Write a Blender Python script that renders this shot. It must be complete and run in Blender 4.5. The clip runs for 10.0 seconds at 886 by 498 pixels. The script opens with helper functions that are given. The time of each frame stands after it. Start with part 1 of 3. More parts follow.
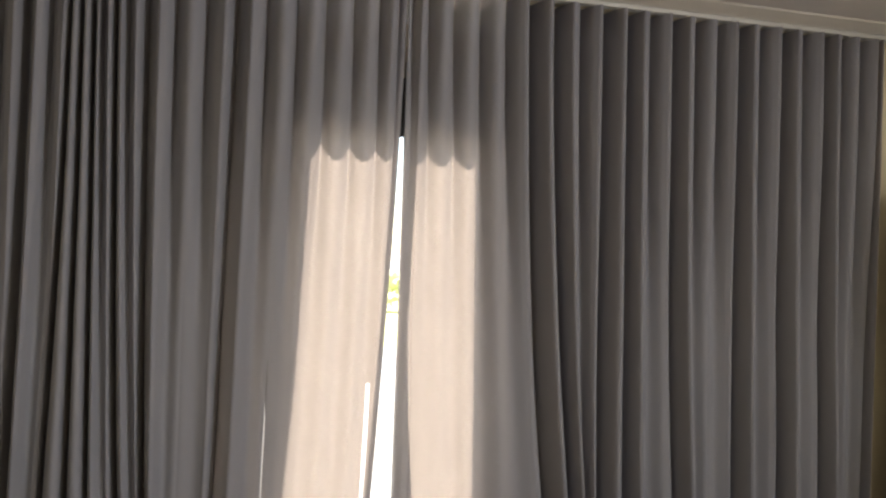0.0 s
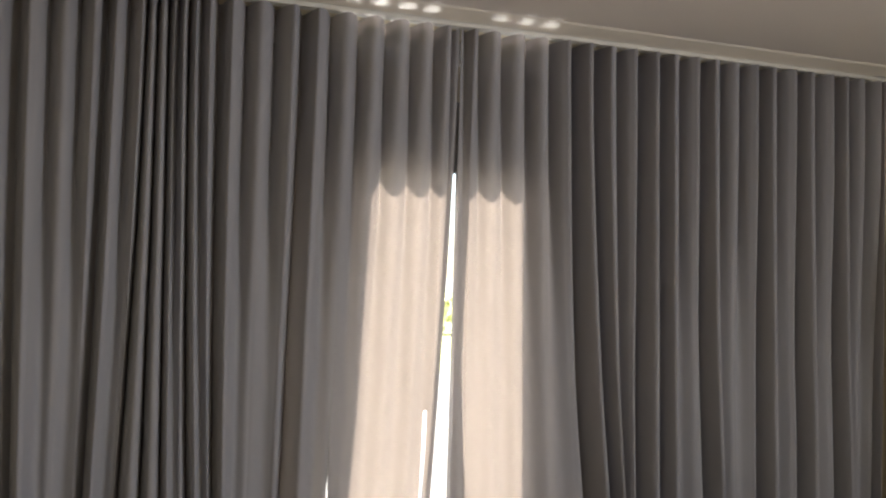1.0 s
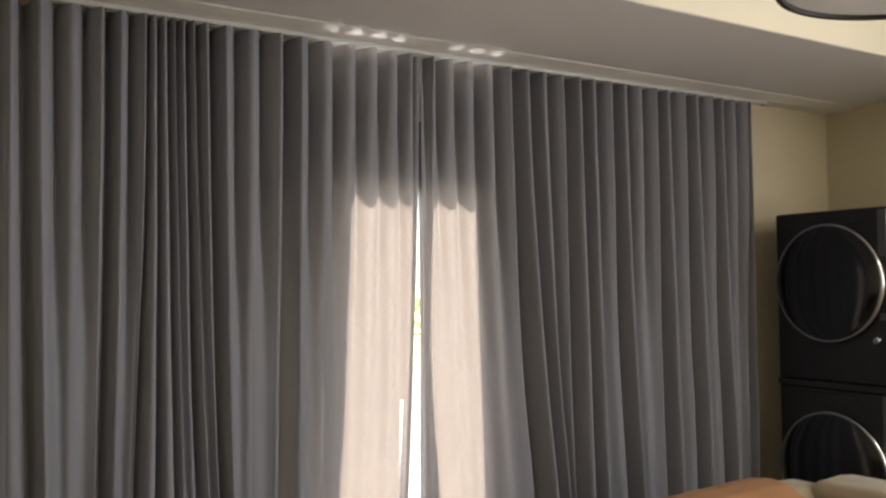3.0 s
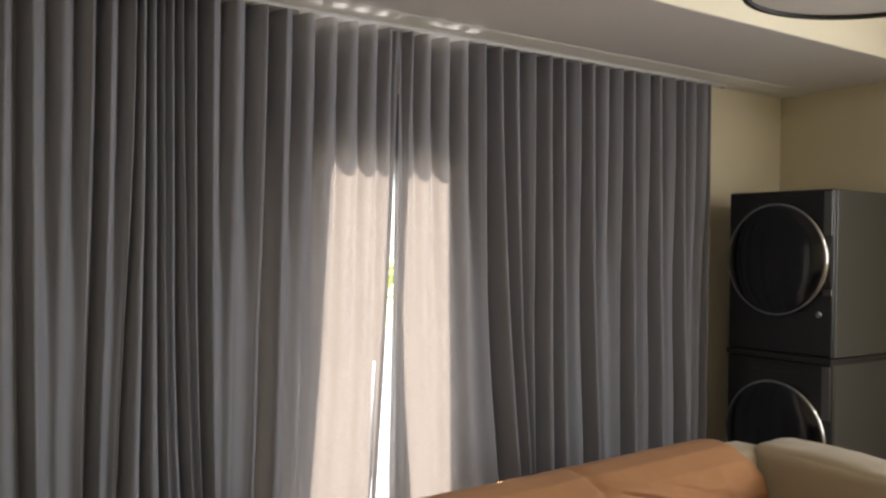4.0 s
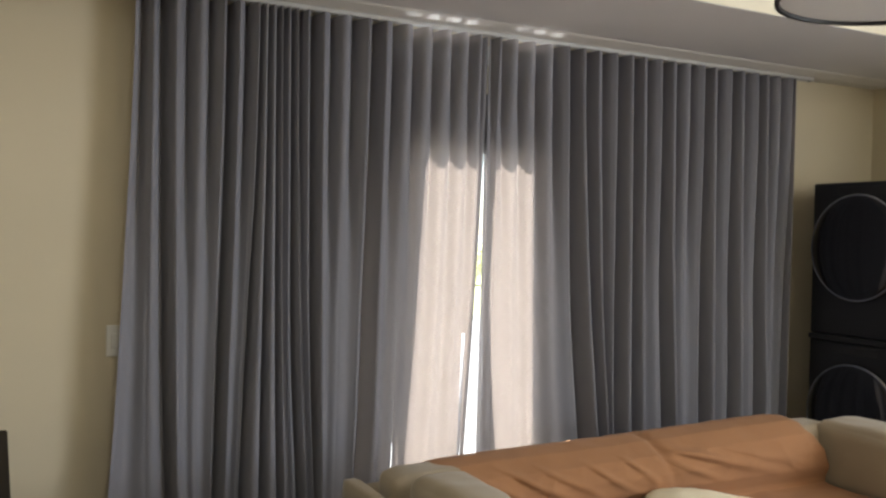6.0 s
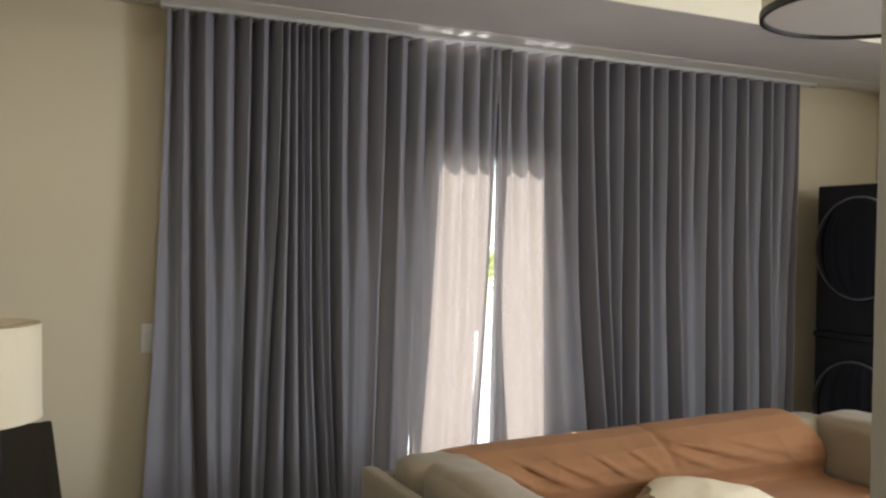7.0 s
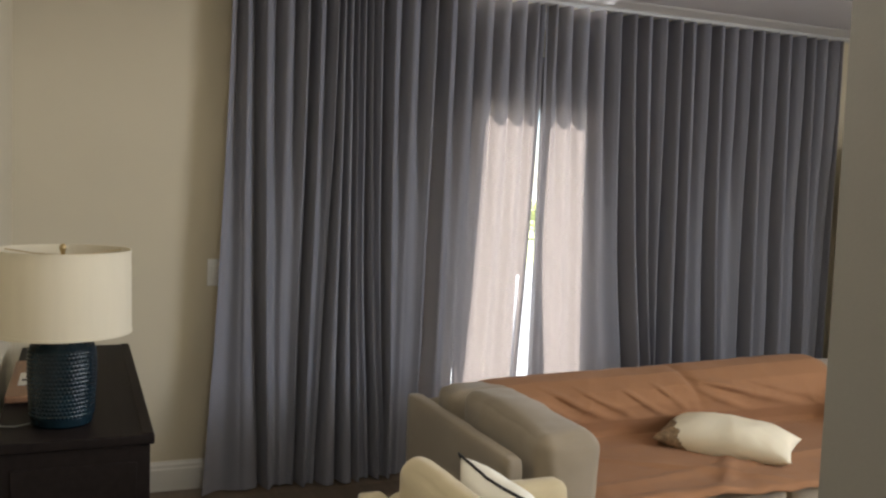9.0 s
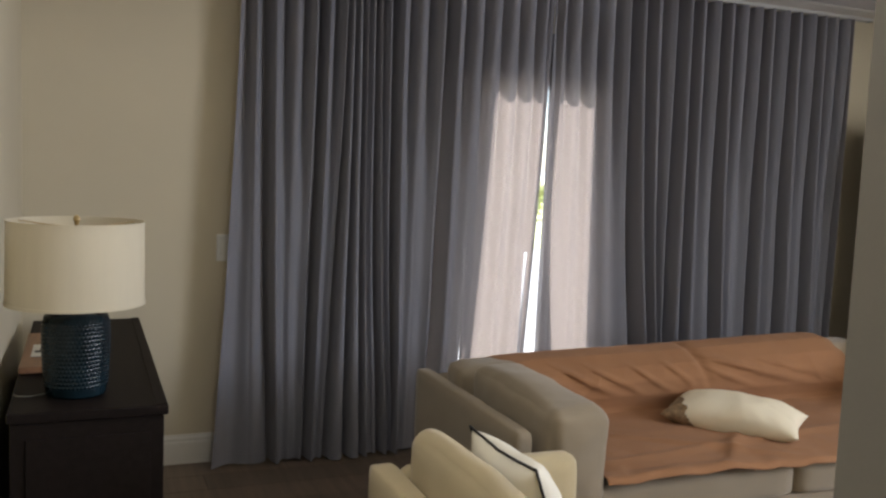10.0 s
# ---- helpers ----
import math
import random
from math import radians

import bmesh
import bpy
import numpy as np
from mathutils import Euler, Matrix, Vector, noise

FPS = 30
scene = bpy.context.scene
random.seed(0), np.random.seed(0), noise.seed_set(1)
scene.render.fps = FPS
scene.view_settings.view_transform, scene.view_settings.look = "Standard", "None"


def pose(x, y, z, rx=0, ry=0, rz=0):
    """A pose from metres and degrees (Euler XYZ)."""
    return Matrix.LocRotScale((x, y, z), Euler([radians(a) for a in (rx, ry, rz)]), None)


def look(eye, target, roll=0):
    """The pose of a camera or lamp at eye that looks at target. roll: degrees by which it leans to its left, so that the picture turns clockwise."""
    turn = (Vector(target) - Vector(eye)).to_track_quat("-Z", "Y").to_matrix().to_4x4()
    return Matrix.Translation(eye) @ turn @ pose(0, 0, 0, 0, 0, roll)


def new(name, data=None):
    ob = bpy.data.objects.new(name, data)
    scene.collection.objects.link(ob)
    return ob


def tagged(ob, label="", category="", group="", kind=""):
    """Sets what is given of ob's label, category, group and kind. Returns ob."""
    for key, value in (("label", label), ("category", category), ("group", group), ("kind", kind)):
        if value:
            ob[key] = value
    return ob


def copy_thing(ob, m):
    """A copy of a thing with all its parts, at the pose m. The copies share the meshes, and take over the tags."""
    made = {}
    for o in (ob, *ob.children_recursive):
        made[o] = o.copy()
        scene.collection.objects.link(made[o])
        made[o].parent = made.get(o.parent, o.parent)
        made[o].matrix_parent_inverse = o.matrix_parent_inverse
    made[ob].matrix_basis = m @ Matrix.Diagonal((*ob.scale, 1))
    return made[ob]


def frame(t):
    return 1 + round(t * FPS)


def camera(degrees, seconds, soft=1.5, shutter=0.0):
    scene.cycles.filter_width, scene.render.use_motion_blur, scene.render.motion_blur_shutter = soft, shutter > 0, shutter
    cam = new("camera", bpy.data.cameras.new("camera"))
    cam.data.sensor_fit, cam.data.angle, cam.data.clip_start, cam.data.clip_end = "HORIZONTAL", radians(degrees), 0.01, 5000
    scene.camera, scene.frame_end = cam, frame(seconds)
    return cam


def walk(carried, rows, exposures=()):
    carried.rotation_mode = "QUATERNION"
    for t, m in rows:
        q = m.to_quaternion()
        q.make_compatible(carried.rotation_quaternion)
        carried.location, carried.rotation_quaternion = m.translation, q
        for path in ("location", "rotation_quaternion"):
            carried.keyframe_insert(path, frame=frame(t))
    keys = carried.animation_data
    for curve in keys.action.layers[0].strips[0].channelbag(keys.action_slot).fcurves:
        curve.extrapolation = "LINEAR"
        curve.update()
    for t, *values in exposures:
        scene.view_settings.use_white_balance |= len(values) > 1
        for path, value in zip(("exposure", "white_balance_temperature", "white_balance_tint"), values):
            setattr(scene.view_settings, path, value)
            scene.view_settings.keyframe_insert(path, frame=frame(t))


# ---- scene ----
cam = camera(53.6, 10.0, soft=2.4)
PATH = [
    (0, (-0.572, -3.241, 1.577), (-0.014, -1.32, 1.593), 1.9),
    (0.5, (-0.77, -3.245, 1.579), (-0.215, -1.326, 1.673), 1.0),
    (1, (-1.021, -3.254, 1.61), (-0.344, -1.373, 1.675), 1.5),
    (1.5, (-1.162, -3.213, 1.58), (-0.472, -1.336, 1.585), 0.3),
    (2, (-1.316, -3.244, 1.547), (-0.54, -1.402, 1.601), -0.2),
    (2.5, (-1.587, -3.301, 1.573), (-0.648, -1.538, 1.664), -0.9),
    (4, (-1.927, -3.442, 1.614), (-0.786, -1.799, 1.608), 0.8),
    (4.5, (-2.003, -3.559, 1.61), (-0.895, -1.895, 1.564), 0.9),
    (5, (-1.984, -3.708, 1.604), (-0.981, -1.979, 1.568), 1.1),
    (5.5, (-1.991, -3.828, 1.593), (-1.059, -2.059, 1.556), 1.4),
    (7, (-2.083, -4.139, 1.6), (-1.224, -2.333, 1.569), 1.0),
    (7.5, (-2.038, -4.296, 1.595), (-1.249, -2.459, 1.55), 1.3),
    (8, (-2.089, -4.319, 1.6), (-1.323, -2.474, 1.532), 1.0),
    (8.5, (-2.158, -4.351, 1.594), (-1.382, -2.511, 1.489), 1.9),
    (9, (-2.192, -4.385, 1.576), (-1.426, -2.543, 1.432), 2.1),
    (9.5, (-2.219, -4.379, 1.542), (-1.458, -2.536, 1.376), 2.5),
    (10, (-2.221, -4.38, 1.552), (-1.461, -2.54, 1.365), 2.4),
]
walk(cam, [(t, look(eye, target, roll)) for t, eye, target, roll in PATH], [(0.0, 3.36, 6600, 10), (3.0, 3.36, 6450, 10), (7.0, 3.32, 6000, 9), (9.0, 3.21, 5900, 11), (9.5, 3.18, 5900, 12), (10.0, 3.00, 5850, 12)])


# ---- world, sun, lamps ----
SUN_EL = 55.0
world = bpy.data.worlds.new("sky")
scene.world = world
world.use_nodes = True
wn = world.node_tree
sky = wn.nodes.new("ShaderNodeTexSky")
sky.sky_type = "NISHITA"
sky.sun_disc = False
sky.sun_elevation = radians(SUN_EL)
sky.sun_rotation = radians(4)
wn.links.new(sky.outputs[0], wn.nodes["Background"].inputs[0])
wn.nodes["Background"].inputs[1].default_value = 0.05

sun = new("sun", bpy.data.lights.new("sun", "SUN"))
sun.data.energy = 4.0
sun.data.angle = radians(0.55)
sun.data.color = (1.0, 0.93, 0.82)
sun.matrix_world = look((0.3, 6.0, 6.0 * math.tan(radians(SUN_EL))), (0, 0, 0))

# daylight from an assumed, unseen side window at the back of the open-plan room
ASSUMED_WINDOW = (-5.6, -3.5, 1.15, 2.75)      # its ends along the wall, sill and head
day = new("assumed_window_daylight", bpy.data.lights.new("assumed_window_daylight", "AREA"))
day.data.shape = "RECTANGLE"
day.data.size, day.data.size_y = 2.0, 1.5
day.data.energy = 18.5
day.data.color = (1.0, 0.985, 0.965)
day.matrix_world = look((3.25, -4.55, 1.95), (0.0, -4.55, 1.95))

# added lamp hidden behind the curtain, throwing bright patches up onto the ceiling moulding
over = new("moulding_patch_lamp", bpy.data.lights.new("moulding_patch_lamp", "AREA"))
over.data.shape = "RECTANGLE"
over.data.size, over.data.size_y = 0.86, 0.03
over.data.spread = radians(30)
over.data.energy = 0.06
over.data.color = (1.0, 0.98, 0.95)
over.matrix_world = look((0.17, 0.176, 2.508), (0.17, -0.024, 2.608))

# two flat round ceiling lights added over the seating as fill, out of view
PANELS = ((-1.55, -2.65), (2.5, -3.0))
for (px, py), watts in zip(PANELS, (1.15, 0.9)):
    lamp = new("fill_light_glow", bpy.data.lights.new("fill_light_glow", "AREA"))
    lamp.data.shape = "DISK"
    lamp.data.size = 0.46
    lamp.data.energy = watts
    lamp.data.color = (1.0, 0.93, 0.80)
    lamp.location = (px, py, 2.915)


# ---- materials ----
def nodes_of(name):
    m = bpy.data.materials.new(name)
    m.use_nodes = True
    return m, m.node_tree, m.node_tree.nodes["Principled BSDF"]


def surface(name, colour, rough=0.6, metal=0.0, vary=0.12, scale=6.0, grain=90.0, bump=0.15, stretch=(1, 1, 1), spec=0.5, sheen=0.0, coat=0.0, per_piece=0.0):
    """Two scales of variation in colour and a fine relief."""
    m, nt, b = nodes_of(name)
    n, l = nt.nodes.new, nt.links.new
    tc, mp = n("ShaderNodeTexCoord"), n("ShaderNodeMapping")
    mp.inputs["Scale"].default_value = stretch
    l(tc.outputs["Object"], mp.inputs[0])
    big, fine = n("ShaderNodeTexNoise"), n("ShaderNodeTexNoise")
    big.inputs["Scale"].default_value, big.inputs["Detail"].default_value = scale, 4
    fine.inputs["Scale"].default_value, fine.inputs["Detail"].default_value = grain, 3
    for t in (big, fine):
        l(mp.outputs[0], t.inputs["Vector"])
    add = n("ShaderNodeMath")
    add.operation = "MULTIPLY_ADD"
    l(fine.outputs["Fac"], add.inputs[0])
    add.inputs[1].default_value = 0.4
    l(big.outputs["Fac"], add.inputs[2])
    ramp = n("ShaderNodeMapRange")
    ramp.inputs["From Min"].default_value, ramp.inputs["From Max"].default_value = 0.4, 1.0
    ramp.inputs["To Min"].default_value, ramp.inputs["To Max"].default_value = 1 - vary, 1 + vary
    l(add.outputs[0], ramp.inputs["Value"])
    mul = n("ShaderNodeVectorMath")
    mul.operation = "SCALE"
    mul.inputs[0].default_value = colour
    last = ramp.outputs[0]
    if per_piece:
        info, pr, mm = n("ShaderNodeObjectInfo"), n("ShaderNodeMapRange"), n("ShaderNodeMath")
        pr.inputs["To Min"].default_value, pr.inputs["To Max"].default_value = 1 - per_piece, 1 + per_piece
        l(info.outputs["Random"], pr.inputs["Value"])
        mm.operation = "MULTIPLY"
        l(last, mm.inputs[0])
        l(pr.outputs[0], mm.inputs[1])
        last = mm.outputs[0]
    l(last, mul.inputs["Scale"])
    l(mul.outputs[0], b.inputs["Base Color"])
    b.inputs["Roughness"].default_value, b.inputs["Metallic"].default_value = rough, metal
    b.inputs["Specular IOR Level"].default_value = spec
    b.inputs["Sheen Weight"].default_value = sheen
    b.inputs["Coat Weight"].default_value = coat
    bp = n("ShaderNodeBump")
    bp.inputs["Strength"].default_value, bp.inputs["Distance"].default_value = bump, 0.004
    l(add.outputs[0], bp.inputs["Height"])
    l(bp.outputs[0], b.inputs["Normal"])
    return m


def see_through_cloth(name, colour, back, share, rough=0.9, weave=260.0, vary=0.10):
    """Woven cloth that lets a share of the light through."""
    m, nt, b = nodes_of(name)
    n, l = nt.nodes.new, nt.links.new
    tc = n("ShaderNodeTexCoord")
    mp = n("ShaderNodeMapping")
    mp.inputs["Scale"].default_value = (1, 1, 0.12)
    l(tc.outputs["Object"], mp.inputs[0])
    streak, fine = n("ShaderNodeTexNoise"), n("ShaderNodeTexNoise")
    streak.inputs["Scale"].default_value, streak.inputs["Detail"].default_value = 28, 5
    fine.inputs["Scale"].default_value, fine.inputs["Detail"].default_value = weave, 2
    l(mp.outputs[0], streak.inputs["Vector"])
    l(tc.outputs["Object"], fine.inputs["Vector"])
    add = n("ShaderNodeMath")
    add.operation = "MULTIPLY_ADD"
    l(fine.outputs["Fac"], add.inputs[0])
    add.inputs[1].default_value = 0.5
    l(streak.outputs["Fac"], add.inputs[2])
    ramp = n("ShaderNodeMapRange")
    ramp.inputs["From Min"].default_value, ramp.inputs["From Max"].default_value = 0.45, 1.05
    ramp.inputs["To Min"].default_value, ramp.inputs["To Max"].default_value = 1 - vary, 1 + vary
    l(add.outputs[0], ramp.inputs["Value"])
    tint = []
    for c in (colour, back):
        v = n("ShaderNodeVectorMath")
        v.operation = "SCALE"
        v.inputs[0].default_value = c
        l(ramp.outputs[0], v.inputs["Scale"])
        tint.append(v)
    l(tint[0].outputs[0], b.inputs["Base Color"])
    b.inputs["Roughness"].default_value = rough
    b.inputs["Specular IOR Level"].default_value = 0.25
    b.inputs["Sheen Weight"].default_value = 0.15
    bp = n("ShaderNodeBump")
    bp.inputs["Strength"].default_value, bp.inputs["Distance"].default_value = 0.15, 0.001
    l(fine.outputs["Fac"], bp.inputs["Height"])
    l(bp.outputs[0], b.inputs["Normal"])
    tr, mix = n("ShaderNodeBsdfTranslucent"), n("ShaderNodeMixShader")
    l(tint[1].outputs[0], tr.inputs["Color"])
    mix.inputs[0].default_value = share
    l(b.outputs[0], mix.inputs[1])
    l(tr.outputs[0], mix.inputs[2])
    l(mix.outputs[0], nt.nodes["Material Output"].inputs["Surface"])
    return m


WALL = surface("wall_paint", (0.58, 0.52, 0.39), 0.75, vary=0.05, scale=1.3, grain=160, bump=0.12, spec=0.3)
# partition: one even taupe, much darker than the other walls
PARTITION = surface("partition_taupe", (0.225, 0.212, 0.195), 0.7, vary=0.05, scale=1.5, grain=180, bump=0.15, spec=0.3)
CEILING = surface("ceiling_paint", (0.70, 0.69, 0.70), 0.85, vary=0.05, scale=1.1, grain=120, bump=0.2, spec=0.2)
UPPER = surface("upper_ceiling_paint", (0.80, 0.75, 0.62), 0.85, vary=0.04, scale=1.1, grain=120, bump=0.2, spec=0.2)
TRIM = surface("white_trim_paint", (0.66, 0.64, 0.59), 0.4, vary=0.04, scale=3, grain=60, bump=0.05)
PLASTER = surface("plate_paint", (0.66, 0.64, 0.61), 0.6, vary=0.04, scale=3, grain=60, bump=0.05)
TRACK = surface("white_enamelled_track", (0.48, 0.48, 0.47), 0.3, vary=0.03, scale=5, bump=0.02)
PLATE = surface("switch_plastic", (0.72, 0.72, 0.70), 0.35, vary=0.02, bump=0.0)
CURTAIN = see_through_cloth("grey_curtain_cloth", (0.217, 0.218, 0.255), (0.360, 0.300, 0.262), 0.165, vary=0.015)
LINING = see_through_cloth("curtain_lining", (0.22, 0.22, 0.23), (0.22, 0.205, 0.20), 0.10)
SHEER = see_through_cloth("sheer_dimming_layer", (0.30, 0.30, 0.31), (0.43, 0.41, 0.38), 0.24, vary=0.03)
SOFA = surface("beige_sofa_cloth", (0.275, 0.226, 0.163), 0.95, vary=0.08, scale=5, grain=320, bump=0.5, spec=0.15, sheen=0.25)
CREAM = surface("cream_chair_cloth", (0.48, 0.40, 0.25), 0.95, vary=0.07, scale=5, grain=320, bump=0.5, spec=0.15, sheen=0.25)
THROW = surface("terracotta_throw_cloth", (0.288, 0.148, 0.074), 0.9, vary=0.08, scale=4, grain=240, bump=0.35, spec=0.12, sheen=0.05)
PILLOW = surface("ivory_pillow_cloth", (0.74, 0.67, 0.52), 0.9, vary=0.05, scale=7, grain=280, bump=0.3, spec=0.15)
PILLOW_END = surface("brown_mottled_cloth", (0.22, 0.15, 0.085), 0.85, vary=0.65, scale=38, grain=140, bump=0.6)
PILLOW_WHITE = surface("white_pillow_cloth", (0.80, 0.76, 0.66), 0.9, vary=0.05, scale=7, grain=280, bump=0.3, spec=0.15)
PIPING = surface("black_piping", (0.012, 0.012, 0.014), 0.7, vary=0.2, scale=60, bump=0.1)
ESPRESSO = surface("espresso_wood", (0.011, 0.008, 0.0075), 0.6, spec=0.12, vary=0.35, scale=3, grain=40, bump=0.12, stretch=(14, 1, 14))
BOARD = surface("warm_brown_wood", (0.24, 0.125, 0.065), 0.5, vary=0.35, scale=3, grain=40, bump=0.15, stretch=(14, 1.2, 14))
CARD = surface("white_card", (0.75, 0.73, 0.68), 0.7, vary=0.03, bump=0.02)
INK = surface("black_print", (0.02, 0.02, 0.02), 0.7, vary=0.1, bump=0.0)
CERAMIC = surface("teal_glazed_ceramic", (0.007, 0.017, 0.025), 0.13, vary=0.35, scale=18, grain=70, bump=0.03, spec=0.3)
SHADE = see_through_cloth("ivory_lampshade_linen", (0.74, 0.68, 0.54), (0.70, 0.62, 0.46), 0.25, weave=420, vary=0.035)
BRASS = surface("brushed_brass", (0.55, 0.42, 0.22), 0.3, 1.0, vary=0.08, bump=0.03)
STEEL = surface("graphite_steel", (0.034, 0.035, 0.038), 0.38, 0.6, vary=0.08, scale=2, grain=60, bump=0.03, stretch=(1, 1, 12))
STEEL_SIDE = surface("painted_graphite_side", (0.070, 0.068, 0.064), 0.45, 0.3, vary=0.06, scale=2, grain=140, bump=0.05)
GRIP = surface("pale_brushed_steel", (0.13, 0.13, 0.13), 0.35, 0.7, vary=0.08, scale=2, grain=60, bump=0.03, stretch=(1, 1, 12))
GLOSS = surface("smoked_door_glass", (0.006, 0.006, 0.008), 0.12, vary=0.1, bump=0.0)
CHROME = surface("polished_chrome", (0.42, 0.42, 0.43), 0.16, 1.0, vary=0.03, bump=0.0)
DARK = surface("black_plastic", (0.012, 0.012, 0.013), 0.45, vary=0.15, bump=0.05)
GREY = surface("silver_grey_plastic", (0.30, 0.30, 0.29), 0.35, 0.4, vary=0.05, bump=0.02)
DIFFUSER = surface("frosted_diffuser", (0.80, 0.81, 0.83), 0.5, vary=0.04, scale=3, bump=0.02)
PLANK = surface("taupe_floor_plank", (0.145, 0.108, 0.078), 0.45, vary=0.28, scale=2.2, grain=45, bump=0.12, stretch=(12, 1, 12), per_piece=0.14)
GROUT = surface("floor_bed", (0.06, 0.048, 0.038), 0.9, bump=0.1)
ALU = surface("white_door_aluminium", (0.72, 0.72, 0.72), 0.35, vary=0.04, bump=0.02)
PATIO = surface("pale_patio_concrete", (0.15, 0.147, 0.143), 0.85, vary=0.1, scale=1.5, grain=50, bump=0.3)
LEAF = see_through_cloth("hedge_leaves", (0.30, 0.32, 0.14), (0.86, 0.87, 0.60), 0.65, 0.6, 40, 0.4)
GLASS, gt, gb = nodes_of("door_glass")
gb.inputs["Base Color"].default_value = (0.97, 0.98, 0.98, 1)
gb.inputs["Roughness"].default_value = 0.0
gb.inputs["Transmission Weight"].default_value = 1.0
gb.inputs["IOR"].default_value = 1.02

# glowing lens of the added, unseen fill lights
GLOW, gt2, gb2 = nodes_of("fill_light_lens")
gb2.inputs["Emission Color"].default_value = (1.0, 0.93, 0.80, 1)
gb2.inputs["Emission Strength"].default_value = 1.4


# ---- mesh helpers ----
def finish(name, bm, material, smooth=False, parent=None):
    bmesh.ops.recalc_face_normals(bm, faces=bm.faces)
    me = bpy.data.meshes.new(name)
    bm.to_mesh(me)
    bm.free()
    if smooth:
        me.shade_smooth()
    me.materials.append(material)
    ob = new(name, me)
    if parent:
        ob.parent = parent
    return ob


def part(name, bm, material, parent, label="", smooth=False):
    ob = finish(name, bm, material, smooth, parent)
    if label:
        ob["label"] = label
    return ob


def thing(name, at, label, category, group=""):
    e = new(name)
    e.location = at
    return tagged(e, label, category, group)


def box(lo, hi, bevel=0.0, bm=None, seg=2):
    own = bmesh.new()
    bmesh.ops.create_cube(own, size=1)
    for v in own.verts:
        for i in range(3):
            v.co[i] = lo[i] if v.co[i] < 0 else hi[i]
    if bevel:
        bmesh.ops.bevel(own, geom=own.edges[:], offset=bevel, segments=seg, affect="EDGES", profile=0.5)
    if bm is None:
        return own
    tmp = bpy.data.meshes.new("tmp")
    own.to_mesh(tmp)
    own.free()
    bm.from_mesh(tmp)
    bpy.data.meshes.remove(tmp)
    return bm


def lathe(profile, seg=48, centre=(0, 0), bm=None):
    """Turns (radius, height) pairs round an upright axis."""
    bm = bm or bmesh.new()
    rings = []
    for r, h in profile:
        rings.append([bm.verts.new((centre[0] + r * math.cos(2 * math.pi * k / seg), centre[1] + r * math.sin(2 * math.pi * k / seg), h)) for k in range(seg)])
    for a, b in zip(rings, rings[1:]):
        for k in range(seg):
            bm.faces.new((a[k], a[(k + 1) % seg], b[(k + 1) % seg], b[k]))
    return bm


def sheet(fn, nu, nv, bm=None, closed_u=False):
    """A grid surface from fn(u, v), both 0 to 1."""
    bm = bm or bmesh.new()
    vs = [[bm.verts.new(fn(i / nu, j / nv)) for j in range(nv + 1)] for i in range(nu if closed_u else nu + 1)]
    m = len(vs)
    for i in range(nu):
        a, b = vs[i % m], vs[(i + 1) % m]
        for j in range(nv):
            bm.faces.new((a[j], b[j], b[j + 1], a[j + 1]))
    return bm


def cushion(lo, hi, r=0.06, puff=(0.02, 0.02, 0.03), wrinkle=0.006, n=14, seed=0.0, lean=0.0, drop=0.0):
    """A stuffed block with rounded edges, swollen faces and soft creases. lean: how far the top goes over in y."""
    half = [(hi[i] - lo[i]) / 2 for i in range(3)]
    mid = [(hi[i] + lo[i]) / 2 for i in range(3)]
    bm = bmesh.new()
    bmesh.ops.create_cube(bm, size=2)
    bmesh.ops.subdivide_edges(bm, edges=bm.edges[:], cuts=n, use_grid_fill=True)
    for v in bm.verts:
        c = Vector([math.copysign(abs(a) ** 0.8, a) for a in v.co])
        p = Vector([c[i] * half[i] for i in range(3)])
        inner = Vector([max(-half[i] + r, min(half[i] - r, p[i])) for i in range(3)])
        d = p - inner
        if d.length > 1e-6:
            p = inner + d.normalized() * r
        for i in range(3):
            a, b = c[(i + 1) % 3], c[(i + 2) % 3]
            p[i] += puff[i] * c[i] * (1 - a * a) * (1 - b * b)
        nz = noise.noise_vector(Vector((p.x * 6 + seed, p.y * 6, p.z * 6)))
        nz2 = noise.noise_vector(Vector((p.x * 17 + seed, p.y * 17, p.z * 17)))
        p += nz * wrinkle * 1.6 + nz2 * wrinkle * 0.5
        p.y += lean * (c.z + 1) / 2
        p.z -= drop * (1 - c.y) / 2 * (c.z + 1) / 2
        v.co = p + Vector(mid)
    return bm


